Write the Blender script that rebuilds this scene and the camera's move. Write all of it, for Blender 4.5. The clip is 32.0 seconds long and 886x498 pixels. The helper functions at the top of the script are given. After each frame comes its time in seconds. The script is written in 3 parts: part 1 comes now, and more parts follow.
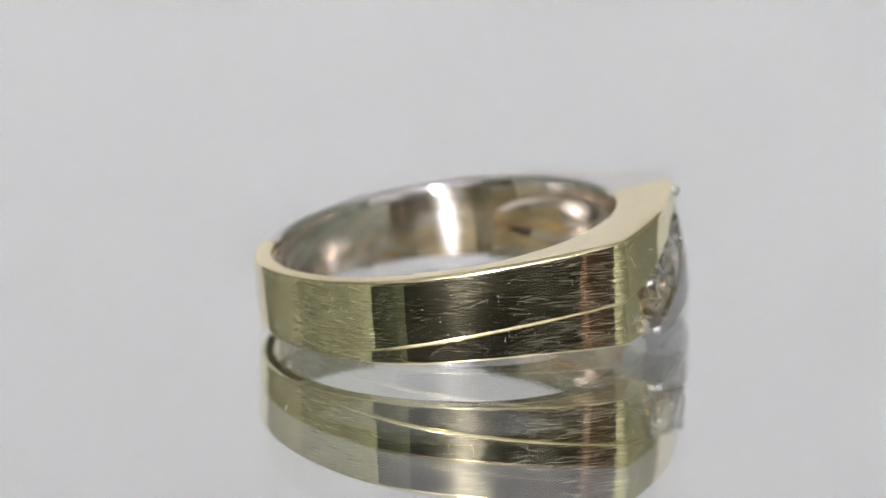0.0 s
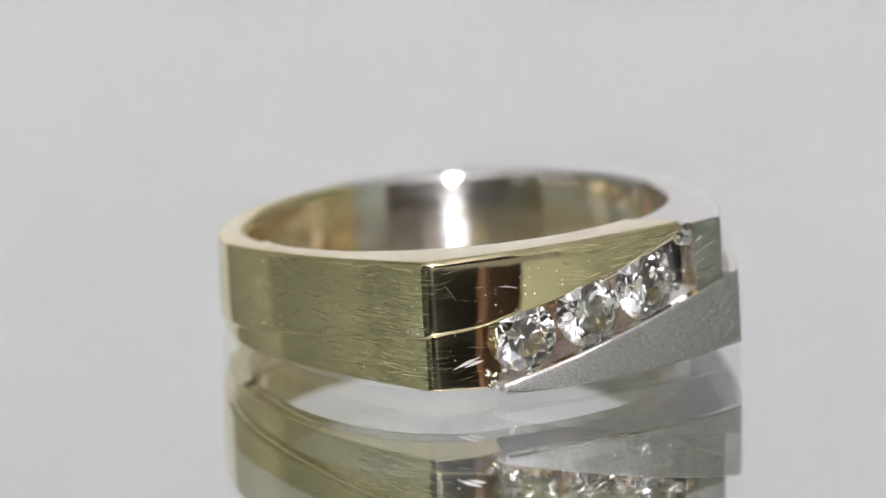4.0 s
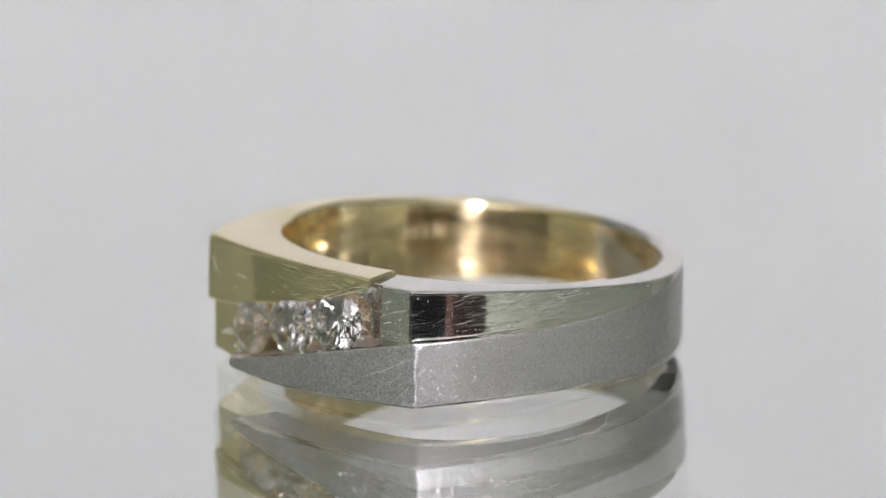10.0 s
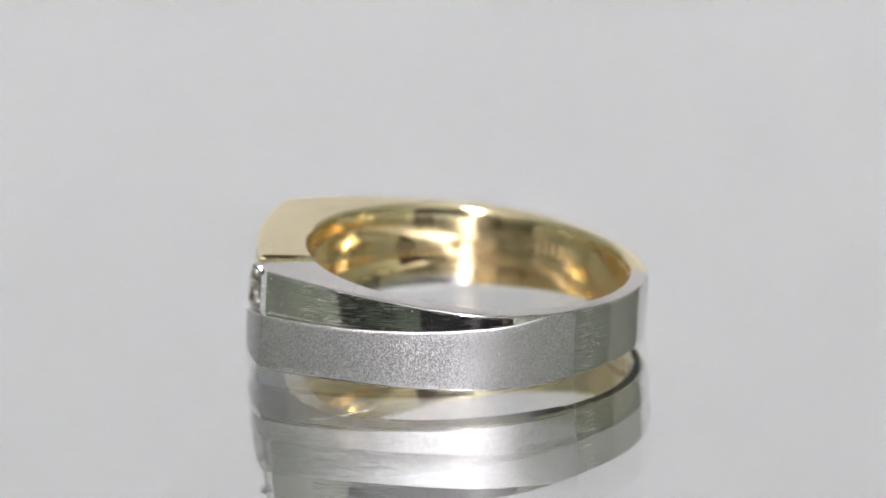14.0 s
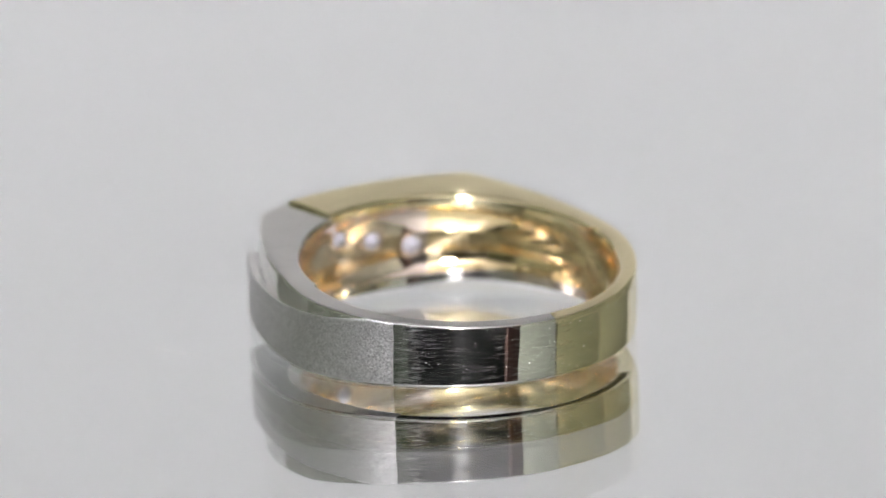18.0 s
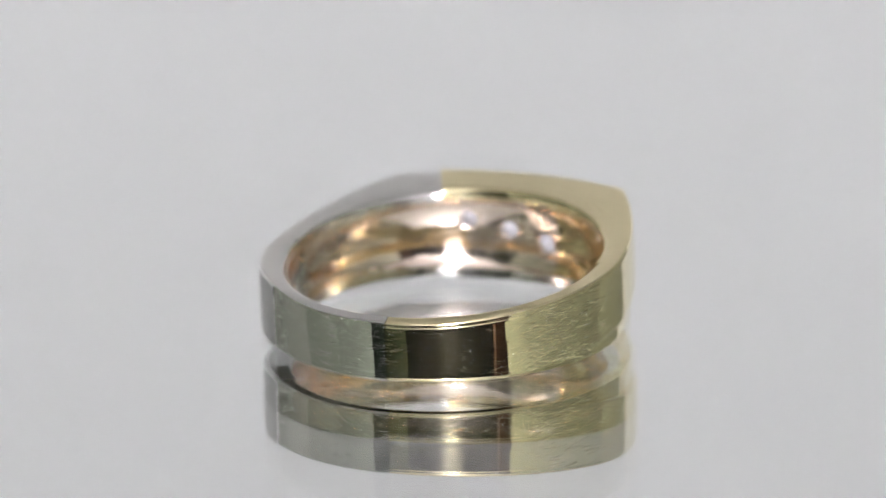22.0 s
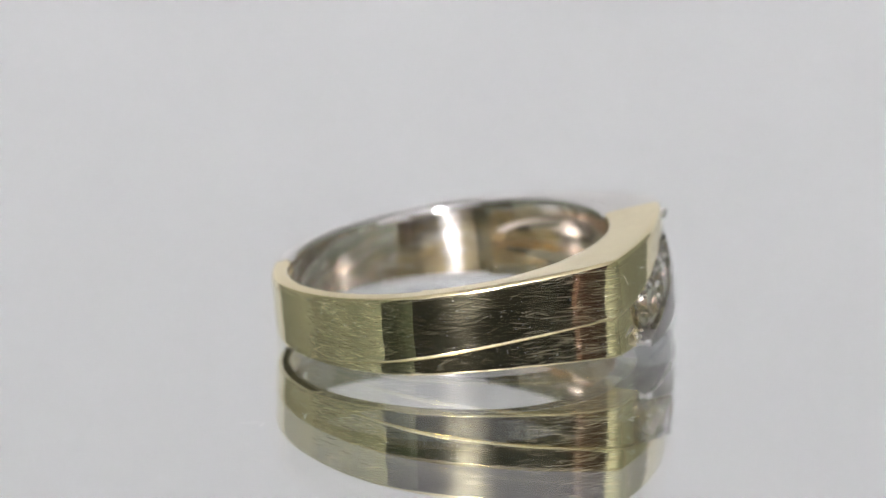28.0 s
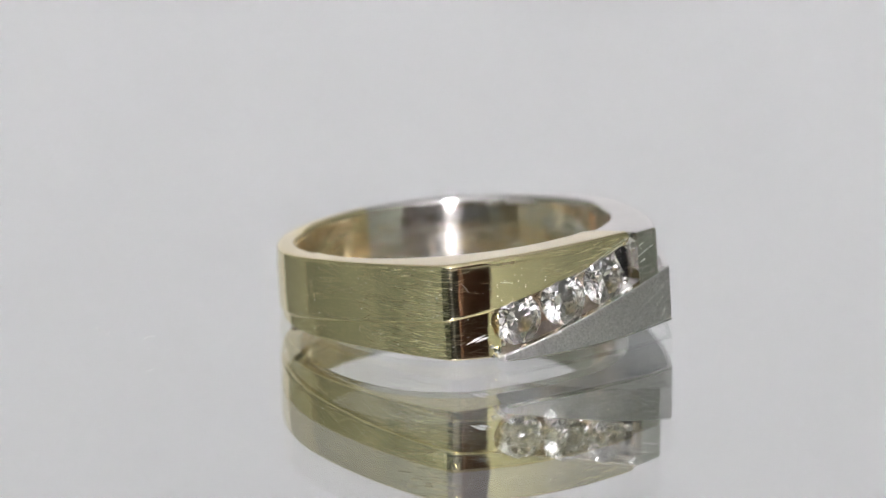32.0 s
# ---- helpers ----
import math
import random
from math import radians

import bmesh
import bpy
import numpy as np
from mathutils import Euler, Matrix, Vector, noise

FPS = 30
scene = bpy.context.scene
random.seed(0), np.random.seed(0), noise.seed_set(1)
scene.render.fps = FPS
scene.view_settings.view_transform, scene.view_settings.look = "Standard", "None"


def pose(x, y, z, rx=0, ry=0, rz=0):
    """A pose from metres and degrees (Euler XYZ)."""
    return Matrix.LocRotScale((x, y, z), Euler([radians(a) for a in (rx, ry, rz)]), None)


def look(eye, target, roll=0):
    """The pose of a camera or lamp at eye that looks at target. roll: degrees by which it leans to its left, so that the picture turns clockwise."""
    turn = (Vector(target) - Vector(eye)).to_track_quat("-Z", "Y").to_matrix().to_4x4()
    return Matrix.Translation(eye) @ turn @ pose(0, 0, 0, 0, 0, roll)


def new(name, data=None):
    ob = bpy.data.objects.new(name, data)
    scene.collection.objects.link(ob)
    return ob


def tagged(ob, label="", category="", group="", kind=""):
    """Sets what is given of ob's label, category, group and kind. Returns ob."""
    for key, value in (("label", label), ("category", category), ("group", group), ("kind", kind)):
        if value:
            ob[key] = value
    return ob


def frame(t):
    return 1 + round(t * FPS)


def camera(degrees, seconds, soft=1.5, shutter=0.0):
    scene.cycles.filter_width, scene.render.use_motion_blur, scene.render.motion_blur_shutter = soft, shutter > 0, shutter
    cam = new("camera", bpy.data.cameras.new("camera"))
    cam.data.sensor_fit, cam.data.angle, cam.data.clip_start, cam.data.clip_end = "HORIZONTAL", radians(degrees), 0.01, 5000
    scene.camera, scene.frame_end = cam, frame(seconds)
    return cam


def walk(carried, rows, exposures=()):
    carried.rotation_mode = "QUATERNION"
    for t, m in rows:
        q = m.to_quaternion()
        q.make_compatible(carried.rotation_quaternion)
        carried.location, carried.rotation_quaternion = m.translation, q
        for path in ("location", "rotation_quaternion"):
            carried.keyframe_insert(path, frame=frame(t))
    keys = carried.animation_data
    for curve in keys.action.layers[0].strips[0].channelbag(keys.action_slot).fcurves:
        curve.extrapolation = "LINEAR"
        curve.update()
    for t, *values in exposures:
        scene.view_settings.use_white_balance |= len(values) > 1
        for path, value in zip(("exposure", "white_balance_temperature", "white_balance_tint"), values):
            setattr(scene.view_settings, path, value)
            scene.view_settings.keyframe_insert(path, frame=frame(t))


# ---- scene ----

# ---------------------------------------------------------------- camera
MM = 0.001
TILT = radians(16.6)


def view(x, y, z):
    """A camera pose at a constant downward tilt and a slight lean."""
    return look((x, y, z), (x, y + math.cos(TILT), z - math.sin(TILT)), -1.56)


cam = camera(7.0, 32.0, soft=1.5)
walk(cam, [
    (0.0, view(-0.00014, -0.39900, 0.12262)), (0.5, view(-0.00005, -0.39045, 0.11974)),
    (1.0, view(-0.00004, -0.38095, 0.11698)), (1.5, view(-0.00016, -0.36981, 0.11359)),
    (2.0, view(-0.00030, -0.35912, 0.11039)), (2.5, view(-0.00038, -0.35083, 0.10780)),
    (3.0, view(-0.00043, -0.34329, 0.10587)), (3.5, view(-0.00051, -0.33555, 0.10335)),
    (5.5, view(-0.00106, -0.29952, 0.09296)), (6.0, view(-0.00116, -0.29602, 0.09193)),
    (6.5, view(-0.00123, -0.29667, 0.09209)), (7.0, view(-0.00126, -0.30312, 0.09404)),
    (7.5, view(-0.00134, -0.31247, 0.09687)), (8.0, view(-0.00133, -0.32178, 0.09972)),
    (8.5, view(-0.00143, -0.33145, 0.10254)), (9.0, view(-0.00147, -0.34156, 0.10577)),
    (9.5, view(-0.00151, -0.35283, 0.10926)), (10.0, view(-0.00150, -0.36459, 0.11333)),
    (10.5, view(-0.00165, -0.37724, 0.11759)), (11.0, view(-0.00171, -0.39051, 0.12166)),
    (11.5, view(-0.00178, -0.40429, 0.12593)), (12.0, view(-0.00172, -0.41601, 0.12940)),
    (12.5, view(-0.00170, -0.42327, 0.13156)), (13.0, view(-0.00159, -0.42655, 0.13251)),
    (13.5, view(-0.00157, -0.42716, 0.13273)), (14.0, view(-0.00149, -0.42622, 0.13262)),
    (16.5, view(-0.00126, -0.43155, 0.13437)), (17.0, view(-0.00113, -0.43186, 0.13450)),
    (17.5, view(-0.00103, -0.43213, 0.13453)), (18.0, view(-0.00094, -0.43251, 0.13461)),
    (18.5, view(-0.00080, -0.43306, 0.13471)), (19.0, view(-0.00068, -0.43362, 0.13466)),
    (19.5, view(-0.00063, -0.43388, 0.13476)), (20.0, view(-0.00052, -0.43391, 0.13481)),
    (20.5, view(-0.00042, -0.43362, 0.13469)), (21.0, view(-0.00032, -0.43354, 0.13467)),
    (22.0, view(-0.00010, -0.43315, 0.13447)), (23.0, view(-0.00003, -0.43393, 0.13464)),
    (24.0, view(0.00004, -0.43335, 0.13417)), (25.0, view(0.00007, -0.43331, 0.13390)),
    (28.0, view(-0.00039, -0.42829, 0.13255)), (29.0, view(-0.00051, -0.43331, 0.13385)),
    (29.5, view(-0.00056, -0.43415, 0.13383)), (30.0, view(-0.00051, -0.43474, 0.13366)),
    (30.5, view(-0.00060, -0.43496, 0.13353)), (31.0, view(-0.00058, -0.43555, 0.13339)),
    (31.5, view(-0.00063, -0.43646, 0.13372)), (32.0, view(-0.00065, -0.43757, 0.13409)),
])

# ---------------------------------------------------------------- world, light, exposure
world = bpy.data.worlds.new("studio_world")
world.use_nodes = True
world.node_tree.nodes["Background"].inputs["Color"].default_value = (0.5, 0.52, 0.55, 1)
world.node_tree.nodes["Background"].inputs["Strength"].default_value = 0.02
scene.world = world
scene.view_settings.exposure = 0.0
scene.cycles.max_bounces, scene.cycles.glossy_bounces, scene.cycles.transmission_bounces = 24, 20, 24
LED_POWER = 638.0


# ---------------------------------------------------------------- materials
def material(name):
    m = bpy.data.materials.new(name)
    m.use_nodes = True
    nt = m.node_tree
    return m, nt, nt.nodes["Principled BSDF"]


def link(nt, a, out, b, inp):
    nt.links.new(a.outputs[out], b.inputs[inp])


def ramp(nt, src, stops):
    r = nt.nodes.new("ShaderNodeValToRGB")
    e = r.color_ramp.elements
    e[0].position, e[0].color = stops[0][0], (*[stops[0][1]] * 3, 1)
    e[1].position, e[1].color = stops[-1][0], (*[stops[-1][1]] * 3, 1)
    nt.links.new(src, r.inputs["Fac"])
    return r


def noise_tex(nt, scale, detail=3.0, stretch=(1, 1, 1), rot=(0, 0, 0)):
    co = nt.nodes.new("ShaderNodeTexCoord")
    mp = nt.nodes.new("ShaderNodeMapping")
    mp.inputs["Scale"].default_value = stretch
    mp.inputs["Rotation"].default_value = rot
    n = nt.nodes.new("ShaderNodeTexNoise")
    n.inputs["Scale"].default_value, n.inputs["Detail"].default_value = scale, detail
    link(nt, co, "Object", mp, "Vector")
    link(nt, mp, "Vector", n, "Vector")
    return n


def bump(nt, p, height, strength, distance):
    b = nt.nodes.new("ShaderNodeBump")
    b.inputs["Strength"].default_value, b.inputs["Distance"].default_value = strength, distance
    nt.links.new(height, b.inputs["Height"])
    link(nt, b, "Normal", p, "Normal")
    return b


def round_coords(nt, along, up):
    """Coordinates that run round the band (along), up it, and out from its axis, in metres times the given factors."""
    co = nt.nodes.new("ShaderNodeTexCoord")
    sep = nt.nodes.new("ShaderNodeSeparateXYZ")
    link(nt, co, "Object", sep, "Vector")
    ang = nt.nodes.new("ShaderNodeMath")
    ang.operation = "ARCTAN2"
    link(nt, sep, "X", ang, 0)
    link(nt, sep, "Y", ang, 1)
    mul = nt.nodes.new("ShaderNodeMath")
    mul.operation = "MULTIPLY"
    mul.inputs[1].default_value = 0.012 * along
    link(nt, ang, "Value", mul, 0)
    mul2 = nt.nodes.new("ShaderNodeMath")
    mul2.operation = "MULTIPLY"
    mul2.inputs[1].default_value = up
    link(nt, sep, "Z", mul2, 0)
    rad = nt.nodes.new("ShaderNodeVectorMath")
    rad.operation = "LENGTH"
    link(nt, co, "Object", rad, 0)
    com = nt.nodes.new("ShaderNodeCombineXYZ")
    link(nt, mul, "Value", com, "X")
    link(nt, mul2, "Value", com, "Y")
    mul3 = nt.nodes.new("ShaderNodeMath")
    mul3.operation = "MULTIPLY"
    mul3.inputs[1].default_value = 0.5 * along
    link(nt, rad, "Value", mul3, 0)
    link(nt, mul3, "Value", com, "Z")
    return com


def lines_tex(nt, scale, along, up, detail=2.0):
    n = nt.nodes.new("ShaderNodeTexNoise")
    n.inputs["Scale"].default_value, n.inputs["Detail"].default_value = scale, detail
    nt.links.new(round_coords(nt, along, up).outputs["Vector"], n.inputs["Vector"])
    return n


def mix_colour(nt, fac, a, b):
    mix = nt.nodes.new("ShaderNodeMix")
    mix.data_type = "RGBA"
    mix.inputs["A"].default_value, mix.inputs["B"].default_value = (*a, 1), (*b, 1)
    nt.links.new(fac, mix.inputs["Factor"])
    return mix


def face_coords(nt):
    """Flat coordinates on the band's outside or inside: the way round it and the height, both in millimetres."""
    co = nt.nodes.new("ShaderNodeTexCoord")
    sep = nt.nodes.new("ShaderNodeSeparateXYZ")
    link(nt, co, "Object", sep, "Vector")
    neg = calc(nt, "MULTIPLY", sep.outputs["Y"], -1.0)
    ang = calc(nt, "ARCTAN2", sep.outputs["X"], neg)
    com = nt.nodes.new("ShaderNodeCombineXYZ")
    nt.links.new(calc(nt, "MULTIPLY", ang, 12.0), com.inputs["X"])
    nt.links.new(calc(nt, "MULTIPLY", sep.outputs["Z"], 1000.0), com.inputs["Y"])
    return com


def calc(nt, operation, a, b=0.0, c=0.0):
    """A maths node; each of a, b and c is a number or an output."""
    n = nt.nodes.new("ShaderNodeMath")
    n.operation = operation
    for i, v in enumerate((a, b, c)):
        if isinstance(v, (int, float)):
            n.inputs[i].default_value = v
        else:
            nt.links.new(v, n.inputs[i])
    return n.outputs[0]


def dashes(nt, coords, angle, length, gap, thin, share, shift):
    """A mask of short straight scratches that lie at one angle, strewn at random. Length of a scratch's cell and its width in mm."""
    mp = nt.nodes.new("ShaderNodeMapping")
    mp.vector_type = "TEXTURE"
    mp.inputs["Location"].default_value = (shift, shift * 0.37, 0)
    mp.inputs["Rotation"].default_value = (0, 0, radians(angle))
    mp.inputs["Scale"].default_value = (length, gap, 1)
    link(nt, coords, "Vector", mp, "Vector")
    v = nt.nodes.new("ShaderNodeTexVoronoi")
    v.voronoi_dimensions = "2D"
    v.inputs["Scale"].default_value = 1.0
    link(nt, mp, "Vector", v, "Vector")
    sep = nt.nodes.new("ShaderNodeSeparateColor")
    link(nt, v, "Color", sep, "Color")
    size = calc(nt, "MULTIPLY", sep.outputs["Green"], thin)
    return calc(nt, "MULTIPLY", calc(nt, "GREATER_THAN", sep.outputs["Red"], 1 - share), calc(nt, "LESS_THAN", v.outputs["Distance"], size))


def scratch_mask(nt, layers):
    coords = face_coords(nt)
    out = None
    for k, layer in enumerate(layers):
        d = dashes(nt, coords, *layer, 3.1 + 7.7 * k)
        out = d if out is None else calc(nt, "MAXIMUM", out, d)
    return out


# angle, cell length, cell width, thickness, share of cells that hold a scratch
WORN = ((3, 4.5, 0.09, 0.16, 0.42), (-8, 3.6, 0.09, 0.16, 0.38), (13, 3.0, 0.10, 0.15, 0.32), (-17, 2.4, 0.10, 0.12, 0.2),
        (34, 1.6, 0.12, 0.11, 0.09))
RUBBED = ((38, 5.0, 0.16, 0.10, 0.34), (46, 4.0, 0.16, 0.10, 0.30), (27, 4.0, 0.16, 0.09, 0.26), (-30, 3.0, 0.3, 0.06, 0.08))


def window(nt, value, a, b, c, d):
    """1 between b and c, falling to 0 at a and at d."""
    up, down = nt.nodes.new("ShaderNodeMapRange"), nt.nodes.new("ShaderNodeMapRange")
    for node, lo, hi in ((up, a, b), (down, d, c)):
        node.interpolation_type = "SMOOTHSTEP"
        node.inputs["From Min"].default_value, node.inputs["From Max"].default_value = lo, hi
        nt.links.new(value, node.inputs["Value"])
    return calc(nt, "MULTIPLY", up.outputs["Result"], down.outputs["Result"])


def rubbed_zone(nt):
    """Where the ring is most worn: by the head's yellow corner, on the upper end of its face, along the white flank and at the back."""
    sep = nt.nodes.new("ShaderNodeSeparateXYZ")
    link(nt, face_coords(nt), "Vector", sep, "Vector")
    zones = [window(nt, sep.outputs["X"], *z) for z in ((-13.5, -9.5, -6.95, -6.75), (-2.5, 1.0, 4.6, 5.4), (7.6, 9.5, 14.0, 17.5), (26.7, 26.8, 28.2, 28.8), (-29.5, -27.0, -22.0, -18.5))]
    out = zones[0]
    for z in zones[1:]:
        out = calc(nt, "MAXIMUM", out, z)
    return out


def over(nt, fac, under, top):
    ms = nt.nodes.new("ShaderNodeMixShader")
    nt.links.new(fac, ms.inputs["Fac"])
    nt.links.new(under.outputs[0], ms.inputs[1])
    nt.links.new(top.outputs[0], ms.inputs[2])
    return ms


def polished_gold(name, colour, tint, haze=0.075, scratched=0.85, dust=True, gloss=(0.015, 0.04), dents=(320, 0.00002), spread=0.30, aniso=0.68):
    """Polished gold: a mirror gloss, a faint haze of polishing lines that run round the band, sharp scratches, and specks of dust."""
    m, nt, p = material(name)
    p.inputs["Metallic"].default_value = 1.0
    n = noise_tex(nt, 900, 4)
    mix = mix_colour(nt, n.outputs["Fac"], colour, tint)
    link(nt, mix, "Result", p, "Base Color")
    r = ramp(nt, n.outputs["Fac"], [(0.35, gloss[0]), (0.75, gloss[1])])
    link(nt, r, "Color", p, "Roughness")
    # a hand-polished surface is never quite even
    b0 = bump(nt, p, noise_tex(nt, dents[0], 1.5).outputs["Fac"], 1.0, dents[1])
    # paler than the metal, so the lamp's highlight on haze and scratches reads whiter
    pale = [0.6 * c + 0.38 for c in colour]
    # polishing haze
    q = nt.nodes.new("ShaderNodeBsdfAnisotropic")
    q.distribution = "BECKMANN"
    q.inputs["Color"].default_value = (*[0.3 * c + 0.7 * k for c, k in zip(pale, colour)], 1)
    q.inputs["Roughness"].default_value = spread
    q.inputs["Anisotropy"].default_value = aniso
    tan = nt.nodes.new("ShaderNodeTangent")
    tan.direction_type, tan.axis = "RADIAL", "Z"
    link(nt, tan, "Tangent", q, "Tangent")
    link(nt, b0, "Normal", q, "Normal")
    lines = lines_tex(nt, 14000, 0.05, 1.0, 2)
    patch = noise_tex(nt, 260, 3)
    f1 = ramp(nt, lines.outputs["Fac"], [(0.42, 0.1), (0.66, 1.0)])
    f2 = ramp(nt, patch.outputs["Fac"], [(0.38, 0.25), (0.66, 1.0)])
    # the flat rims are left bright
    geo = nt.nodes.new("ShaderNodeNewGeometry")
    sx = nt.nodes.new("ShaderNodeSeparateXYZ")
    link(nt, geo, "Normal", sx, "Vector")
    keep = ramp(nt, calc(nt, "ABSOLUTE", sx.outputs["Z"]), [(0.3, 1.0), (0.9, 0.1)]).outputs["Color"]
    zone = rubbed_zone(nt) if scratched else 0.0
    fine = calc(nt, "MULTIPLY", f1.outputs["Color"], calc(nt, "MAXIMUM", f2.outputs["Color"], zone))
    hz = calc(nt, "MULTIPLY", fine, calc(nt, "MULTIPLY", keep, calc(nt, "MULTIPLY_ADD", zone, haze * 3.2, haze)))
    out = over(nt, hz, p, q)
    if scratched:
        g = nt.nodes.new("ShaderNodeBsdfAnisotropic")
        g.inputs["Color"].default_value = (*[0.25 * c + 0.75 * k for c, k in zip(pale, colour)], 1)
        g.inputs["Roughness"].default_value = 0.33
        few = ramp(nt, noise_tex(nt, 420, 2).outputs["Fac"], [(0.42, 0.1), (0.62, 1.0)]).outputs["Color"]
        few = calc(nt, "MAXIMUM", calc(nt, "MULTIPLY", few, 0.55), zone)
        out = over(nt, calc(nt, "MULTIPLY", scratch_mask(nt, WORN), calc(nt, "MULTIPLY", calc(nt, "MULTIPLY", keep, few), scratched)), out, g)
    if dust:
        out = dusted(nt, dusted(nt, out, 0.42, 0.034, 0.09), 0.21, 0.021, 0.11)
    nt.links.new(out.outputs[0], nt.nodes["Material Output"].inputs["Surface"])
    return m


def dusted(nt, under, gap, size, share):
    """Sparse pale specks of dust over a shader. gap: the mean distance of the grid they are strewn on, in mm."""
    mp = nt.nodes.new("ShaderNodeMapping")
    mp.inputs["Scale"].default_value = (1 / gap, 1 / gap, 1)
    link(nt, face_coords(nt), "Vector", mp, "Vector")
    v = nt.nodes.new("ShaderNodeTexVoronoi")
    v.voronoi_dimensions = "2D"
    v.inputs["Scale"].default_value = 1.0
    link(nt, mp, "Vector", v, "Vector")
    sep = nt.nodes.new("ShaderNodeSeparateColor")
    link(nt, v, "Color", sep, "Color")
    geo = nt.nodes.new("ShaderNodeNewGeometry")
    sx = nt.nodes.new("ShaderNodeSeparateXYZ")
    link(nt, geo, "Normal", sx, "Vector")
    upright = calc(nt, "LESS_THAN", calc(nt, "ABSOLUTE", sx.outputs["Z"]), 0.5)
    big = calc(nt, "MULTIPLY_ADD", sep.outputs["Green"], size / gap * 0.7, size / gap * 0.4)
    both = calc(nt, "MULTIPLY", calc(nt, "GREATER_THAN", sep.outputs["Red"], 1 - share), calc(nt, "LESS_THAN", v.outputs["Distance"], big))
    d = nt.nodes.new("ShaderNodeBsdfDiffuse")
    d.inputs["Color"].default_value = (0.8, 0.8, 0.78, 1)
    return over(nt, calc(nt, "MULTIPLY", both, upright), under, d)


def satin_gold(name, colour, rough=0.37, lean=0.46, scratched=True):
    """Sandblasted gold: a fine, glittering grain of tiny flats, its glint and shade also put into the colour, rubbed
    bright along a few scratches.
    """
    m, nt, p = material(name)
    p.inputs["Metallic"].default_value = 1.0
    co = nt.nodes.new("ShaderNodeTexCoord")
    n = noise_tex(nt, 300, 4)
    mix = mix_colour(nt, n.outputs["Fac"], colour, [c * 0.88 for c in colour])
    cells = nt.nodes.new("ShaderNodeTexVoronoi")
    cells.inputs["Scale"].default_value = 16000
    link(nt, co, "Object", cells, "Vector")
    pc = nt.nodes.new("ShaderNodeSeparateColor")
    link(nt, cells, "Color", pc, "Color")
    # each grain's lit or shaded tone is painted into the base colour
    grain_shade = nt.nodes.new("ShaderNodeMix")
    grain_shade.data_type, grain_shade.blend_type = "RGBA", "MULTIPLY"
    grain_shade.inputs["Factor"].default_value = 1.0
    link(nt, mix, "Result", grain_shade, "A")
    link(nt, ramp(nt, pc.outputs["Red"], [(0.1, 0.72), (0.95, 1.25)]), "Color", grain_shade, "B")
    link(nt, grain_shade, "Result", p, "Base Color")
    # round the shank the grain gives way to a polish
    sep2 = nt.nodes.new("ShaderNodeSeparateXYZ")
    link(nt, co, "Object", sep2, "Vector")
    ang = calc(nt, "ARCTAN2", sep2.outputs["X"], calc(nt, "MULTIPLY", sep2.outputs["Y"], -1.0))
    grain = nt.nodes.new("ShaderNodeMapRange")
    grain.interpolation_type = "SMOOTHSTEP"
    for k, v in (("From Min", 2.232), ("From Max", 2.245), ("To Min", 1.0), ("To Max", 0.12)):
        grain.inputs[k].default_value = v
    nt.links.new(ang, grain.inputs["Value"])
    nt.links.new(calc(nt, "MULTIPLY", grain.outputs["Result"], rough), p.inputs["Roughness"])
    # each grain is a tiny flat with a lean of its own
    mid = nt.nodes.new("ShaderNodeVectorMath")
    mid.operation = "SUBTRACT"
    mid.inputs[1].default_value = (0.5, 0.5, 0.5)
    link(nt, cells, "Color", mid, 0)
    sca = nt.nodes.new("ShaderNodeVectorMath")
    sca.operation = "SCALE"
    nt.links.new(calc(nt, "MULTIPLY", grain.outputs["Result"], lean), sca.inputs["Scale"])
    link(nt, mid, "Vector", sca, 0)
    total = nt.nodes.new("ShaderNodeVectorMath")
    geo = nt.nodes.new("ShaderNodeNewGeometry")
    link(nt, geo, "Normal", total, 0)
    link(nt, sca, "Vector", total, 1)
    nor = nt.nodes.new("ShaderNodeVectorMath")
    nor.operation = "NORMALIZE"
    link(nt, total, "Vector", nor, 0)
    link(nt, nor, "Vector", p, "Normal")
    if scratched:
        g = nt.nodes.new("ShaderNodeBsdfAnisotropic")
        g.inputs["Color"].default_value = (0.88, 0.87, 0.85, 1)
        g.inputs["Roughness"].default_value = 0.34
        few = ramp(nt, noise_tex(nt, 300, 2).outputs["Fac"], [(0.45, 0.0), (0.60, 0.35)]).outputs["Color"]
        sep3 = nt.nodes.new("ShaderNodeSeparateXYZ")
        link(nt, face_coords(nt), "Vector", sep3, "Vector")
        few = calc(nt, "MAXIMUM", few, window(nt, sep3.outputs["X"], 0.5, 4.5, 6.9, 7.3))
        out = over(nt, calc(nt, "MULTIPLY", scratch_mask(nt, RUBBED), calc(nt, "MULTIPLY", few, 0.7)), p, g)
        out = dusted(nt, out, 0.40, 0.028, 0.16)
        nt.links.new(out.outputs[0], nt.nodes["Material Output"].inputs["Surface"])
    return m


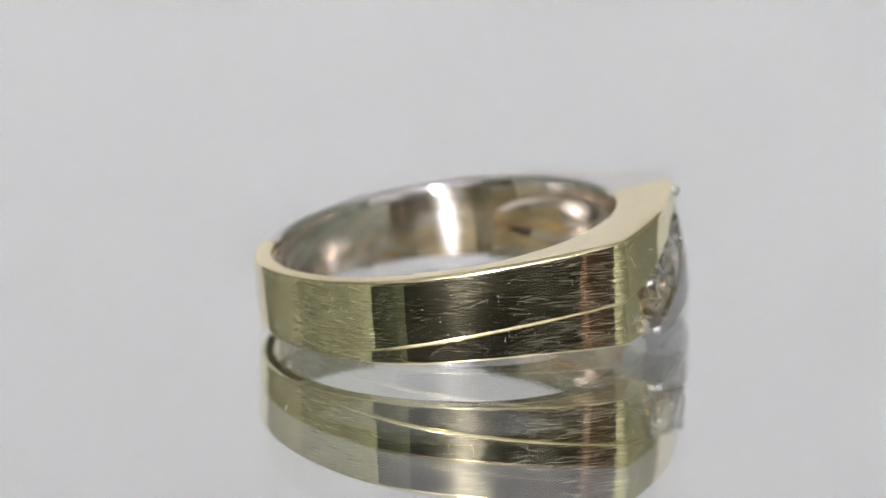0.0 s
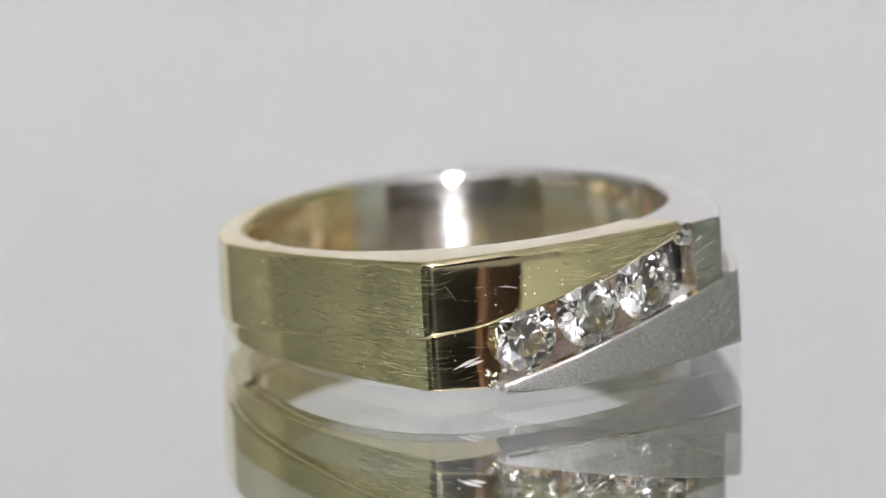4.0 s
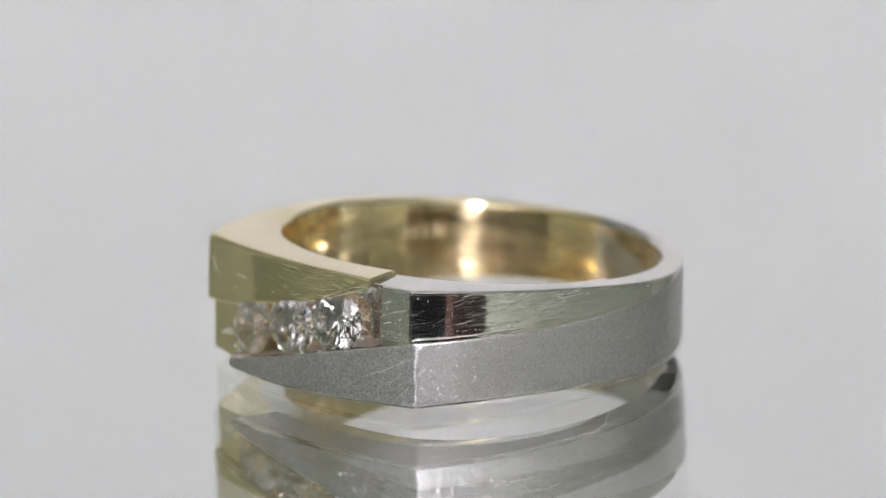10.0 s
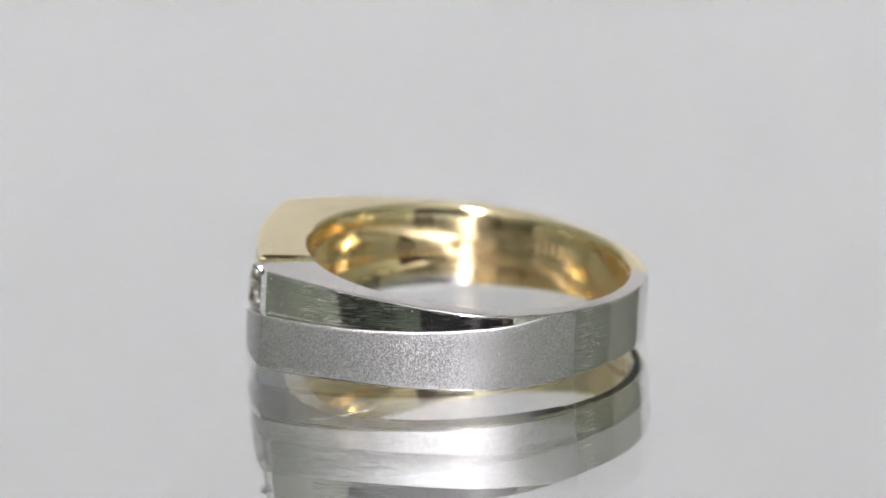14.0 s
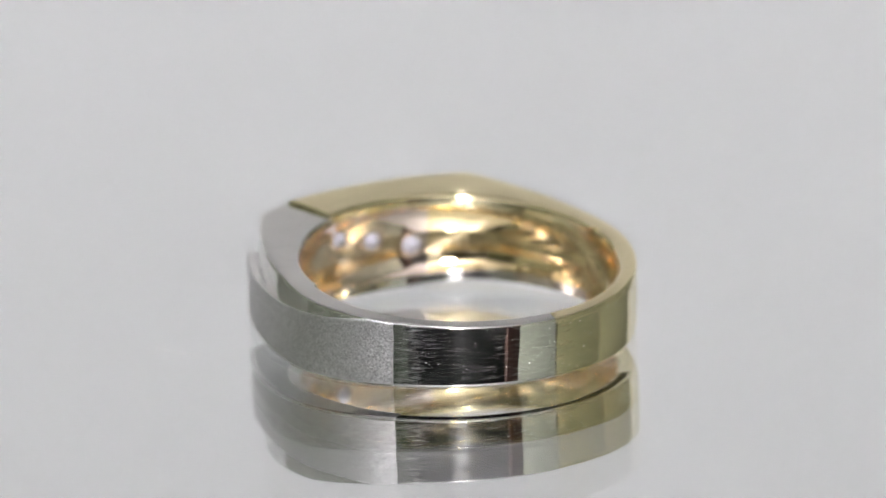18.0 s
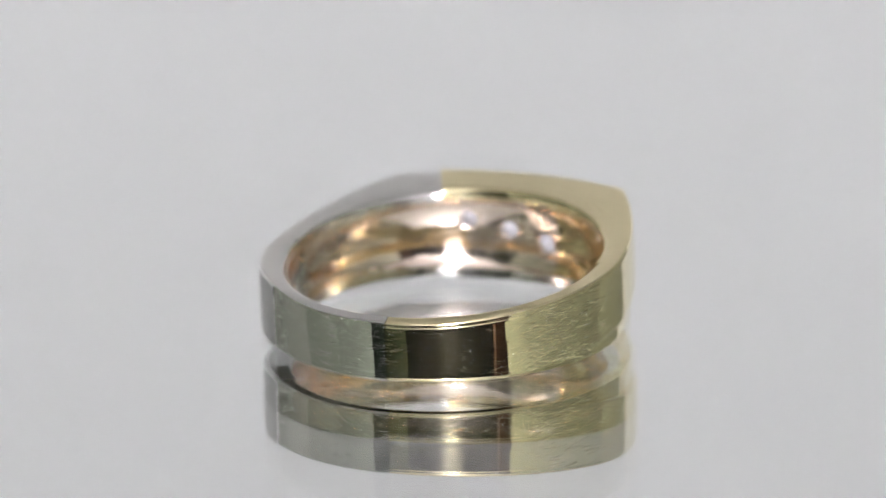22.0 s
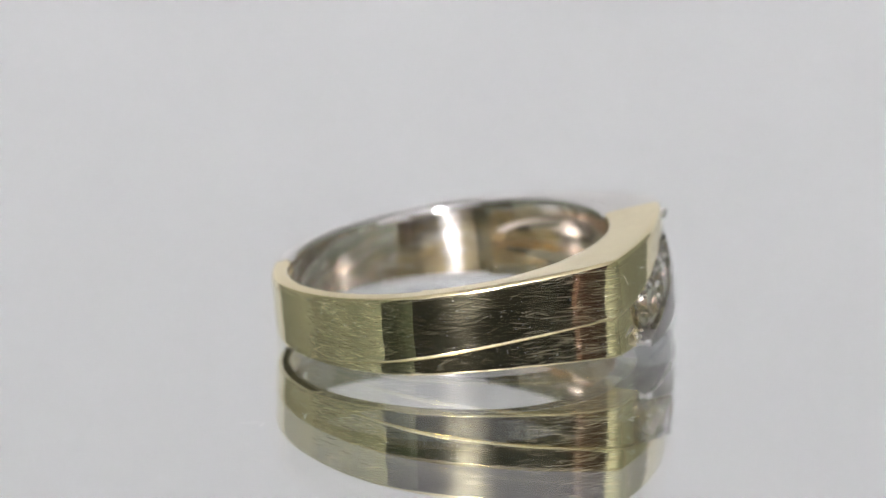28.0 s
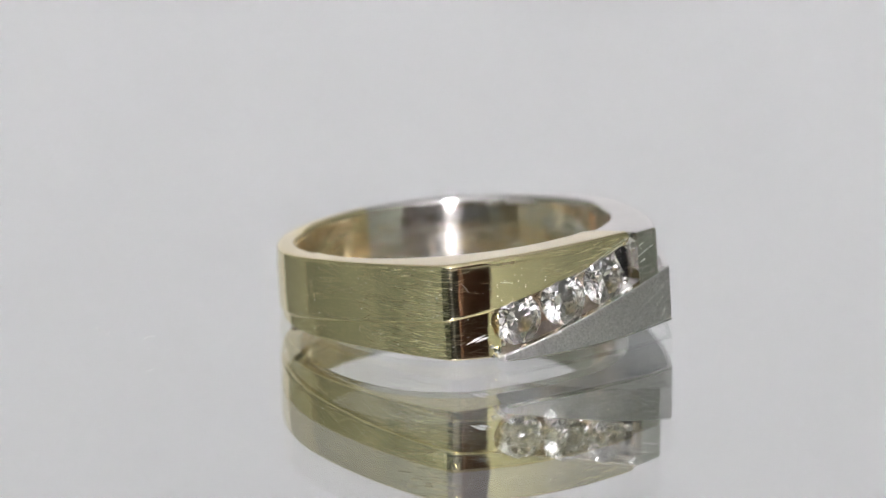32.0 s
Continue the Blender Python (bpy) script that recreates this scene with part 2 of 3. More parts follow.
def plain(name, colour, rough=0.6, grain=40.0, amount=0.12, relief=0.0):
    m, nt, p = material(name)
    n = noise_tex(nt, grain, 5)
    mix = nt.nodes.new("ShaderNodeMix")
    mix.data_type = "RGBA"
    mix.inputs["A"].default_value = (*[c * (1 - amount) for c in colour], 1)
    mix.inputs["B"].default_value = (*[min(1, c * (1 + amount)) for c in colour], 1)
    link(nt, n, "Fac", mix, "Factor")
    link(nt, mix, "Result", p, "Base Color")
    p.inputs["Roughness"].default_value = rough
    if relief:
        bump(nt, p, n.outputs["Fac"], 0.3, relief)
    return m


def clear(name, ior, colour=(1, 1, 1), rough=0.0):
    m, nt, p = material(name)
    p.inputs["Base Color"].default_value = (*colour, 1)
    p.inputs["Roughness"].default_value = rough
    p.inputs["IOR"].default_value = ior
    p.inputs["Transmission Weight"].default_value = 1.0
    return m


def stone(name):
    """Clean diamond."""
    return clear(name, 2.42, (1, 1, 1), 0.0)


def glow(name, colour, strength):
    m, nt, p = material(name)
    p.inputs["Emission Color"].default_value = (*colour, 1)
    p.inputs["Emission Strength"].default_value = strength
    return m


YELLOW = polished_gold("yellow_gold", (0.90, 0.795, 0.49), (0.84, 0.735, 0.45))
WHITE = polished_gold("white_gold", (0.74, 0.73, 0.70), (0.66, 0.65, 0.62))
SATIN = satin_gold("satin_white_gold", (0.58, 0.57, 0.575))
ROSE = polished_gold("setting_and_tinted_lining_gold", (0.90, 0.77, 0.66), (0.87, 0.72, 0.60), 0.3, 0, False, (0.08, 0.16), (700, 0.00005))
# warmer than the outer yellow: gold light bouncing in the bore, put into the colour
BORE_YELLOW = polished_gold("bore_yellow_gold", (0.95, 0.77, 0.44), (0.91, 0.72, 0.39), 0.42, 0, False, (0.012, 0.035), (420, 0.00002), 0.40, 0.78)
BORE_WHITE = polished_gold("bore_white_gold", (0.80, 0.78, 0.74), (0.73, 0.71, 0.67), 0.42, 0, False, (0.012, 0.035), (420, 0.000015), 0.40, 0.78)
BURNISH = satin_gold("burnished_scratch_and_glint", (0.95, 0.94, 0.92), scratched=False)
DIAMOND = stone("diamond")
STAMP = satin_gold("stamped_gold", (0.80, 0.64, 0.38), scratched=False)
# opaque grey that stands in for reflections inside a stone's back
STONE_BACK = plain("painted_stone_reflections", (0.26, 0.26, 0.29), 0.12, 3000, 0.2)
GLASS = clear("mirror_glass", 1.52, (0.985, 1.0, 0.99))
SILVER, _nt, _p = material("silvering")
_p.inputs["Metallic"].default_value, _p.inputs["Roughness"].default_value = 1.0, 0.0
_p.inputs["Base Color"].default_value = (0.90, 0.91, 0.91, 1)
TENT = plain("white_fabric", (0.68, 0.68, 0.69), 0.9, 300, 0.01, 0.0001)
# one side fabric in four tones that stand in for how it is lit
SIDE_LIT = plain("lit_fabric", (0.255, 0.267, 0.222), 0.9, 300, 0.04, 0.0002)
SIDE_HALF_LIT = plain("half_lit_fabric", (0.128, 0.139, 0.107), 0.9, 300, 0.04, 0.0002)
SIDE_SHADED = plain("shaded_fabric", (0.082, 0.092, 0.067), 0.9, 300, 0.05, 0.0004)
SIDE_LESS_SHADED = plain("less_shaded_fabric", (0.113, 0.121, 0.093), 0.9, 300, 0.05, 0.0004)
DARK = plain("dark_wall", (0.012, 0.012, 0.012), 0.8, 4, 0.3)
GREEN = plain("green_cloth", (0.008, 0.013, 0.005), 0.9, 14, 0.6)
BROWN = plain("brown_wood", (0.05, 0.022, 0.015), 0.5, 20, 0.3)
HOUSING = plain("lamp_housing", (0.25, 0.25, 0.26), 0.4, 60, 0.1)
BASE = plain("turntable_plastic", (0.04, 0.04, 0.04), 0.5, 60, 0.2)
LINT = plain("lint", (0.6, 0.6, 0.58), 0.9, 900, 0.1)
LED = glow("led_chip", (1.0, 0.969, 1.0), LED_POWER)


# ---------------------------------------------------------------- mesh helpers
def mesh_from(name, verts, faces, mat, smooth=False):
    me = bpy.data.meshes.new(name)
    me.from_pydata(verts, [], faces)
    me.materials.append(mat)
    bm = bmesh.new()
    bm.from_mesh(me)
    bmesh.ops.remove_doubles(bm, verts=bm.verts, dist=1e-7)
    bmesh.ops.recalc_face_normals(bm, faces=bm.faces)
    bm.to_mesh(me)
    bm.free()
    if smooth:
        me.polygons.foreach_set("use_smooth", [True] * len(me.polygons))
        me.set_sharp_from_angle(angle=radians(28))
    return me


def child(name, me, parent, label=""):
    ob = new(name, me)
    ob.parent = parent
    return tagged(ob, label) if label else ob


def part(name, bm, mat, parent, label=""):
    me = bpy.data.meshes.new(name)
    bm.to_mesh(me)
    bm.free()
    me.materials.append(mat)
    return child(name, me, parent, label)


def box_bm(x0, x1, y0, y1, z0, z1, bevel=0.0):
    bm = bmesh.new()
    bmesh.ops.create_cube(bm, size=1)
    for v in bm.verts:
        v.co = ((x0 + x1) / 2 + v.co.x * (x1 - x0), (y0 + y1) / 2 + v.co.y * (y1 - y0), (z0 + z1) / 2 + v.co.z * (z1 - z0))
    if bevel:
        bmesh.ops.bevel(bm, geom=bm.edges[:], offset=bevel, segments=2, affect="EDGES")
    return bm


def structure(name, bm, mat, label):
    me = bpy.data.meshes.new(name)
    bm.to_mesh(me)
    bm.free()
    me.materials.append(mat)
    return tagged(new(name, me), label, kind="structure")


# ---------------------------------------------------------------- the light tent and the room
TX, TB, TH, FLOOR = 0.26, 0.34, 0.355, -0.045
structure("wall_back", box_bm(-TX - 0.01, TX + 0.01, TB, TB + 0.006, -0.06, TH), TENT, "white translucent fabric back wall of a light tent")
# each side steps from dark to pale: its lighting is put into the fabric
for wall, x0, x1, front_y, flap in (("wall_left", -TX - 0.006, -TX, -0.218, SIDE_SHADED), ("wall_right", TX, TX + 0.006, -0.321, SIDE_LESS_SHADED)):
    structure(wall + "_flap", box_bm(x0, x1, front_y, -0.07, -0.06, TH), flap, "fabric side of a light tent, toned dark for dimmer light")
    structure(wall + "_half_lit", box_bm(x0, x1, -0.07, 0.06, -0.06, TH), SIDE_HALF_LIT, "fabric side of a light tent, toned midway in brightness")
    structure(wall, box_bm(x0, x1, 0.06, TB, -0.06, TH), SIDE_LIT, "fabric side wall of a light tent, toned pale for brighter light")
structure("ceiling", box_bm(-TX - 0.006, TX + 0.006, -0.50, TB + 0.006, TH, TH + 0.006), TENT, "white fabric roof of a light tent")
# the tent's floor: its origin lies at the front of the ring, where the lens is focused
FOCUS = Vector((0, -0.0125, 0.004))
fl = box_bm(-TX, TX, -0.135, TB, -0.06, FLOOR)
bmesh.ops.translate(fl, verts=fl.verts, vec=-FOCUS)
floor = structure("floor", fl, TENT, "white fabric floor of a light tent")
floor.location = FOCUS
cam.data.dof.use_dof = True
cam.data.dof.focus_object = floor
cam.data.dof.aperture_fstop = 33.0
# unseen white flap, added as a reflector to brighten the stones
structure("wall_front_flap", box_bm(-TX, TX, -0.508, -0.502, 0.315, TH + 0.006), TENT, "white fabric reflector added over the light tent's opening")
structure("wall_front_sill", box_bm(-TX, TX, -0.256, -0.250, -0.06, 0.006), TENT, "white fabric sill along the light tent's opening")
structure("wall_room_front", box_bm(-0.9, 0.9, -1.02, -1.0, -0.06, 0.8), DARK, "dark unlit room wall")
structure("wall_room_left", box_bm(-0.92, -0.9, -1.0, 0.6, -0.06, 0.8), DARK, "dark unlit room wall")
structure("wall_room_right", box_bm(0.9, 0.92, -1.0, 0.6, -0.06, 0.8), DARK, "dark unlit room wall")
structure("wall_room_back", box_bm(-0.9, 0.9, 0.6, 0.62, -0.06, 0.8), DARK, "dark unlit room wall")
structure("ceiling_room", box_bm(-0.9, 0.9, -1.0, 0.6, 0.8, 0.82), DARK, "dark unlit room ceiling")
structure("ground", box_bm(-0.9, 0.9, -1.0, 0.6, -0.08, -0.06), DARK, "dark worktop under the light tent")


def draped_cloth():
    """A hanging cloth with upright folds."""
    vs, fs, n = [], [], 40
    for i in range(n + 1):
        s = i / n
        x, y = -0.58 + 0.30 * s, -0.33 - 0.20 * s + 0.003 * math.sin(s * 17)
        vs += [(x, y, -0.06), (x, y, 0.6), (x + 0.004, y - 0.006, -0.06), (x + 0.004, y - 0.006, 0.6)]
    for i in range(n):
        a, b = 4 * i, 4 * i + 4
        fs += [(a, b, b + 1, a + 1), (a + 2, a + 3, b + 3, b + 2), (a + 1, b + 1, b + 3, a + 3), (a, a + 2, b + 2, b)]
    fs += [(0, 1, 3, 2), (4 * n, 4 * n + 2, 4 * n + 3, 4 * n + 1)]
    ob = new("curtain", mesh_from("curtain", vs, fs, GREEN, True))
    return tagged(ob, "dark green cloth hanging in loose folds", "curtain")


draped_cloth()
board = part("cupboard_side", box_bm(0.245, 0.36, -0.43, -0.41, -0.06, 0.6, 0.003), BROWN, None)
board.name = "wooden_panel"
tagged(board, "brown wooden panel standing on the dark floor", "panel")


def led_bar():
    """A lamp bar under the tent's roof with rows of bare chips, plus upward ones added to brighten the roof."""
    lamp = tagged(new("lamp_bar"), "grey lamp bar with rows of bright white chips and added fill chips on top", "lamp")
    lamp.location = (-0.004, -0.40, 0.285)
    part("housing", box_bm(-0.036, 0.036, -0.075, 0.075, -0.012, 0.004, 0.002), HOUSING, lamp)
    for x in (-0.03, 0.03):
        part("rod", box_bm(x - 0.002, x + 0.002, -0.002, 0.002, 0.004, TH - 0.285, 0.0004), HOUSING, lamp, "thin hanging rod")
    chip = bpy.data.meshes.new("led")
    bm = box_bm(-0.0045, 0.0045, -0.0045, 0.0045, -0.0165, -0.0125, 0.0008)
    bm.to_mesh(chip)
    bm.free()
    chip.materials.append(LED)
    for i in range(5):
        for j in range(7):
            c = child("led", chip, lamp)
            c.location = ((i - 2) * 0.0125, (j - 3) * 0.0205, 0)
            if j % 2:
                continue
            # added chip facing up: fill light on the roof, for the stones
            fill_chip = child("led", chip, lamp)
            fill_chip.location = ((i - 2) * 0.0125, (j - 3) * 0.0205, 0.021)
    return lamp


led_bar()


# ---------------------------------------------------------------- the mirror turntable
def disc(bm, r0, r1, z0, z1, n=96):
    a = [bm.verts.new((r0 * math.cos(2 * math.pi * k / n), r0 * math.sin(2 * math.pi * k / n), z0)) for k in range(n)]
    b = [bm.verts.new((r1 * math.cos(2 * math.pi * k / n), r1 * math.sin(2 * math.pi * k / n), z1)) for k in range(n)]
    for k in range(n):
        bm.faces.new((a[k], a[(k + 1) % n], b[(k + 1) % n], b[k]))
    return a, b


GLASS_T = 4.0 * MM


def mirror_turntable():
    tt = tagged(new("mirror_turntable"), "round glass mirror on a dark rotating display stand", "turntable")
    bm = bmesh.new()
    a, b = disc(bm, 0.12, 0.12, -GLASS_T, 0)
    bm.faces.new(b)
    low = bm.faces.new(list(reversed(a)))
    bmesh.ops.recalc_face_normals(bm, faces=bm.faces)
    low.material_index = 1
    g = part("mirror_glass", bm, GLASS, tt, "clear glass plate, silvered on its underside")
    g.data.materials.append(SILVER)
    bm = bmesh.new()
    a, b = disc(bm, 0.112, 0.118, -0.016, -GLASS_T - 0.0003)
    bm.faces.new(b)
    bm.faces.new(list(reversed(a)))
    part("rotor", bm, BASE, tt, "black plastic rotor")
    return tt


turntable = mirror_turntable()
bm = bmesh.new()
a, b = disc(bm, 0.10, 0.085, FLOOR, -0.0163)
bm.faces.new(b)
bm.faces.new(list(reversed(a)))
bmesh.ops.recalc_face_normals(bm, faces=bm.faces)
stand = part("turntable_stand", bm, BASE, None)
tagged(stand, "black plastic foot of the rotating stand", "stand")


# ---------------------------------------------------------------- the ring: plan and heights, in millimetres
# phi is measured round the ring from the middle of its head; the yellow half has negative phi
RI, R0, RSIDE, BLEND = 9.9, 11.1, 25.0, 86.6
SLOPE, RIM = 0.1246, 5.22
LEAN = 0.06  # lying on its side, the bore leans back a little


def smooth(a, b, x):
    t = min(1, max(0, (x - a) / (b - a)))
    return t * t * (3 - 2 * t)


def front(phi, f, rho=26.0):
    """Radius of the head's gently bowed face: an arc of radius rho through (0, f)."""
    c = f - rho
    d = math.radians(phi)
    return c * math.cos(d) + math.sqrt(rho * rho - (c * math.sin(d)) ** 2)


def side(phi):
    """Radius of the flank: an arc that runs tangent into the round shank."""
    d = abs(phi)
    if d > BLEND:
        return R0
    o = RSIDE - R0
    cd = math.cos(math.radians(BLEND - d))
    return -o * cd + math.sqrt((o * cd) ** 2 - o * o + RSIDE ** 2)


def flank_out(phi, most):
    """How far a flank stands out beyond the plain arc: most at its widest place, nothing at the head's corner and at the back."""
    d = abs(phi)
    return most * min(max(0.0, (d - 33.0) / 52.0), 1 - smooth(85, 135, d))


def soft_min(a, b, k):
    h = min(1, max(0, 0.5 + 0.5 * (b - a) / k))
    return b + (a - b) * h - k * h * (1 - h)


def r_yellow(phi):
    return soft_min(front(phi, 13.05), side(phi) + flank_out(phi, 0.4), 0.34)


def r_satin(phi):
    extra = flank_out(phi, 0.1) + 0.72 * (1 - smooth(92, 140, phi))
    return soft_min(front(phi, 13.5, 26.0), side(phi) + extra, 0.08)


def x_of(phi, r=13.4):
    return r * math.sin(math.radians(phi))


def r_yellow_low(phi):
    return r_yellow(phi) - 0.38 * (1 - smooth(85, 142, -phi))


def r_white_up(phi):
    out = 0.75 * min(1.0, max(0.0, (phi - 33.5) / 66.0))
    return min(soft_min(front(phi, 13.05), side(phi) + out, 0.08) - 0.05, r_satin(phi) - 0.03 - 0.07 * (1 - smooth(112, 128, phi)))


def z_groove_yellow(phi):
    """Lower edge of the proud yellow band: falls round the flank, climbs across the head."""
    if phi < -32.8:
        d = -32.8 - phi
        return 3.07 - 0.0325 * d + 0.0052 * max(0.0, d - 67.0)
    x = x_of(phi)
    return 3.07 + 0.237 * (x + 7.55) - 0.2 * smooth(-7.5, -5.0, x) * (1 - 0.75 * smooth(1, 5, x))


def z_groove_white(phi):
    """Upper edge of the proud satin band."""
    if phi < 33.5:
        return 0.80 + 0.248 * (x_of(phi, 13.8) + 4.9)
    return 3.95 - 0.15 * math.sin(math.radians((phi - 33.5) * 3)) + 0.5 * smooth(105, 140, phi)


def z_bottom(phi):
    d = abs(phi)
    return 0.5 * (1 - smooth(38, 112, d)) - 0.18 * (1 - smooth(8, 32, d))


def steps(a, b, fine=()):
    """Angles from a to b, closer together near the given ones."""
    out, p = [], a
    while p < b - 1e-6:
        out.append(p)
        near = min([abs(p - f) for f in fine] or [99])
        p += 0.12 if near < 1.2 else 0.5 if near < 4 else 1.5
    return out + [b]


def band(name, a, b, r_in, r_out, z_lo, top, mat, ring, label, bevel=0.13, fine=(), drop=0.0, tip=None, inner=None, crown=(0.0, 0.0)):
    """A closed strip of the ring from angle a to b, with rounded long edges. top(phi): height of the upper edge, or None for the sloping rim."""
    verts, faces, prof = [], [], 0
    for p in steps(a, b, fine):
        ri, ro, zl = r_in(p), r_out(p), z_lo(p)
        c, s = math.cos(math.radians(p)), math.sin(math.radians(p))

        def zt(r):
            return top(p) if top else RIM + SLOPE * r * c - drop * (1 - smooth(100, 178, abs(p)))
        k = min(bevel, max(0.01, (zt(ro) - zl) * 0.45), max(0.01, (ro - ri) * 0.45))
        if tip:
            ro, zl = tip(p, ro, zl)
        q, e = [], min(inner(p) if inner else k, max(0.01, (zt(ri) - zl) * 0.45), max(0.01, (ro - ri) * 0.4))
        for cx, cz, a0, w in ((ri + e, zl + e, 180, e), (ro - k, zl + k, 270, k), (ro - k, zt(ro) - k, 0, k), (ri + e, zt(ri) - e, 90, e)):
            for i in range(5):
                g = math.radians(a0 + 22.5 * i)
                q.append((cx + w * math.cos(g), cz + w * math.sin(g)))
        full = []
        for i, (r1, z1) in enumerate(q):
            full.append((r1, z1))
            if i % 5 == 4:
                r2, z2 = q[(i + 1) % len(q)]
                t = min(0.3, 0.03 / max(0.05, math.hypot(r2 - r1, z2 - z1)))
                full += [(r1 + (r2 - r1) * t, z1 + (z2 - z1) * t), (r2 + (r1 - r2) * t, z2 + (z1 - z2) * t)]
        # the outer face bows back a little towards its long edges
        zm, hh = (zl + zt(ro)) / 2, max(0.05, (zt(ro) - zl) / 2)
        if crown[0] or crown[1]:
            i = next(k for k in range(len(full)) if abs(full[k][0] - ro) < 1e-6 and abs(full[k + 1][0] - ro) < 1e-6)
            while abs(full[i + 1][1] - full[i][1]) < 0.04 and i < len(full) - 2:
                i += 1
            (r1, z1), (r2, z2) = full[i], full[i + 1]
            full[i + 1:i + 1] = [(r1 + (r2 - r1) * g / 9, z1 + (z2 - z1) * g / 9) for g in range(1, 9)]
            full = [(r - (crown[1] if z > zm else crown[0]) * min(1.3, ((z - zm) / hh) ** 2) if r > (ri + ro) / 2 else r, z) for r, z in full]
        q = full
        prof = len(q)
        verts += [(r * s * MM, (-r * c + LEAN * (z - 4.5)) * MM, z * MM) for r, z in q]
    n = len(verts) // prof
    for i in range(n - 1):
        for j in range(prof):
            faces.append((i * prof + j, i * prof + (j + 1) % prof, (i + 1) * prof + (j + 1) % prof, (i + 1) * prof + j))
    faces += [tuple(range(prof)), tuple(range((n - 1) * prof, n * prof))]
    return child(name, mesh_from(name, verts, faces, mat, True), ring, label)


def hollow_depth(phi):
    return 0.95 * max(0.0, 1 - (phi / 86.0) ** 2)


def lining_radius(phi, z, top):
    """Inner radius of the boat-shaped hollow milled into the inside of the head; it runs to a point at either end."""
    lo, hi = z_bottom(phi) + 0.6, top - 0.35
    half = (hi - lo) / 2 * max(0.0, 1 - (phi / 86.0) ** 2) ** 0.45
    t = (z - (lo + hi) / 2) / max(0.01, half)
    return RI + 0.05 + hollow_depth(phi) * max(0.0, 1 - t * t) ** 0.6


def hollow_head(ring, top, a, b, mat, label):
    """A stretch of the hollowed head's lining: a closed shell, scooped along and across."""
    verts, faces, nz = [], [], 36
    n = int(b - a)
    for p in [a + (b - a) * i / n for i in range(n + 1)]:
        lo, hi = z_bottom(p) + 0.4, top(p) - 0.1
        c, s = math.cos(radians(p)), math.sin(radians(p))
        prof = [(lining_radius(p, z, top(p)), z) for z in (lo + (hi - lo) * k / nz for k in range(nz + 1))]
        prof += [(r + 0.2, z) for r, z in reversed(prof)]
        verts += [(r * s * MM, (-r * c + LEAN * (z - 4.5)) * MM, z * MM) for r, z in prof]
    w = 2 * (nz + 1)
    for i in range(n):
        for j in range(w):
            faces.append((i * w + j, i * w + (j + 1) % w, (i + 1) * w + (j + 1) % w, (i + 1) * w + j))
    faces += [tuple(range(w)), tuple(range(len(verts) - w, len(verts)))]
    return child("head_lining", mesh_from("head_lining", verts, faces, mat, True), ring, label)


def brilliant(r):
    """A round brilliant: the hull of its table, crown, girdle, pavilion and culet points. The table faces +z."""
    bm = bmesh.new()

    def circle(n, rad, z, off=0.0):
        for k in range(n):
            g = 2 * math.pi * (k + off) / n
            bm.verts.new((rad * r * math.cos(g), rad * r * math.sin(g), z * r))
    circle(8, 0.56, 0.30)
    circle(8, 0.80, 0.186, 0.5)
    circle(16, 1.0, 0.02)
    circle(16, 1.0, -0.03)
    circle(8, 0.23, -0.709, 0.5)
    circle(8, 0.012, -0.882)
    bmesh.ops.convex_hull(bm, input=bm.verts[:])
    bmesh.ops.delete(bm, geom=[v for v in bm.verts if not v.link_faces], context="VERTS")
    bmesh.ops.dissolve_limit(bm, angle_limit=radians(0.5), verts=bm.verts[:], edges=bm.edges[:])
    bmesh.ops.recalc_face_normals(bm, faces=bm.faces[:])
    me = bpy.data.meshes.new("diamond")
    bm.to_mesh(me)
    bm.free()
    me.materials.append(DIAMOND)
    return me


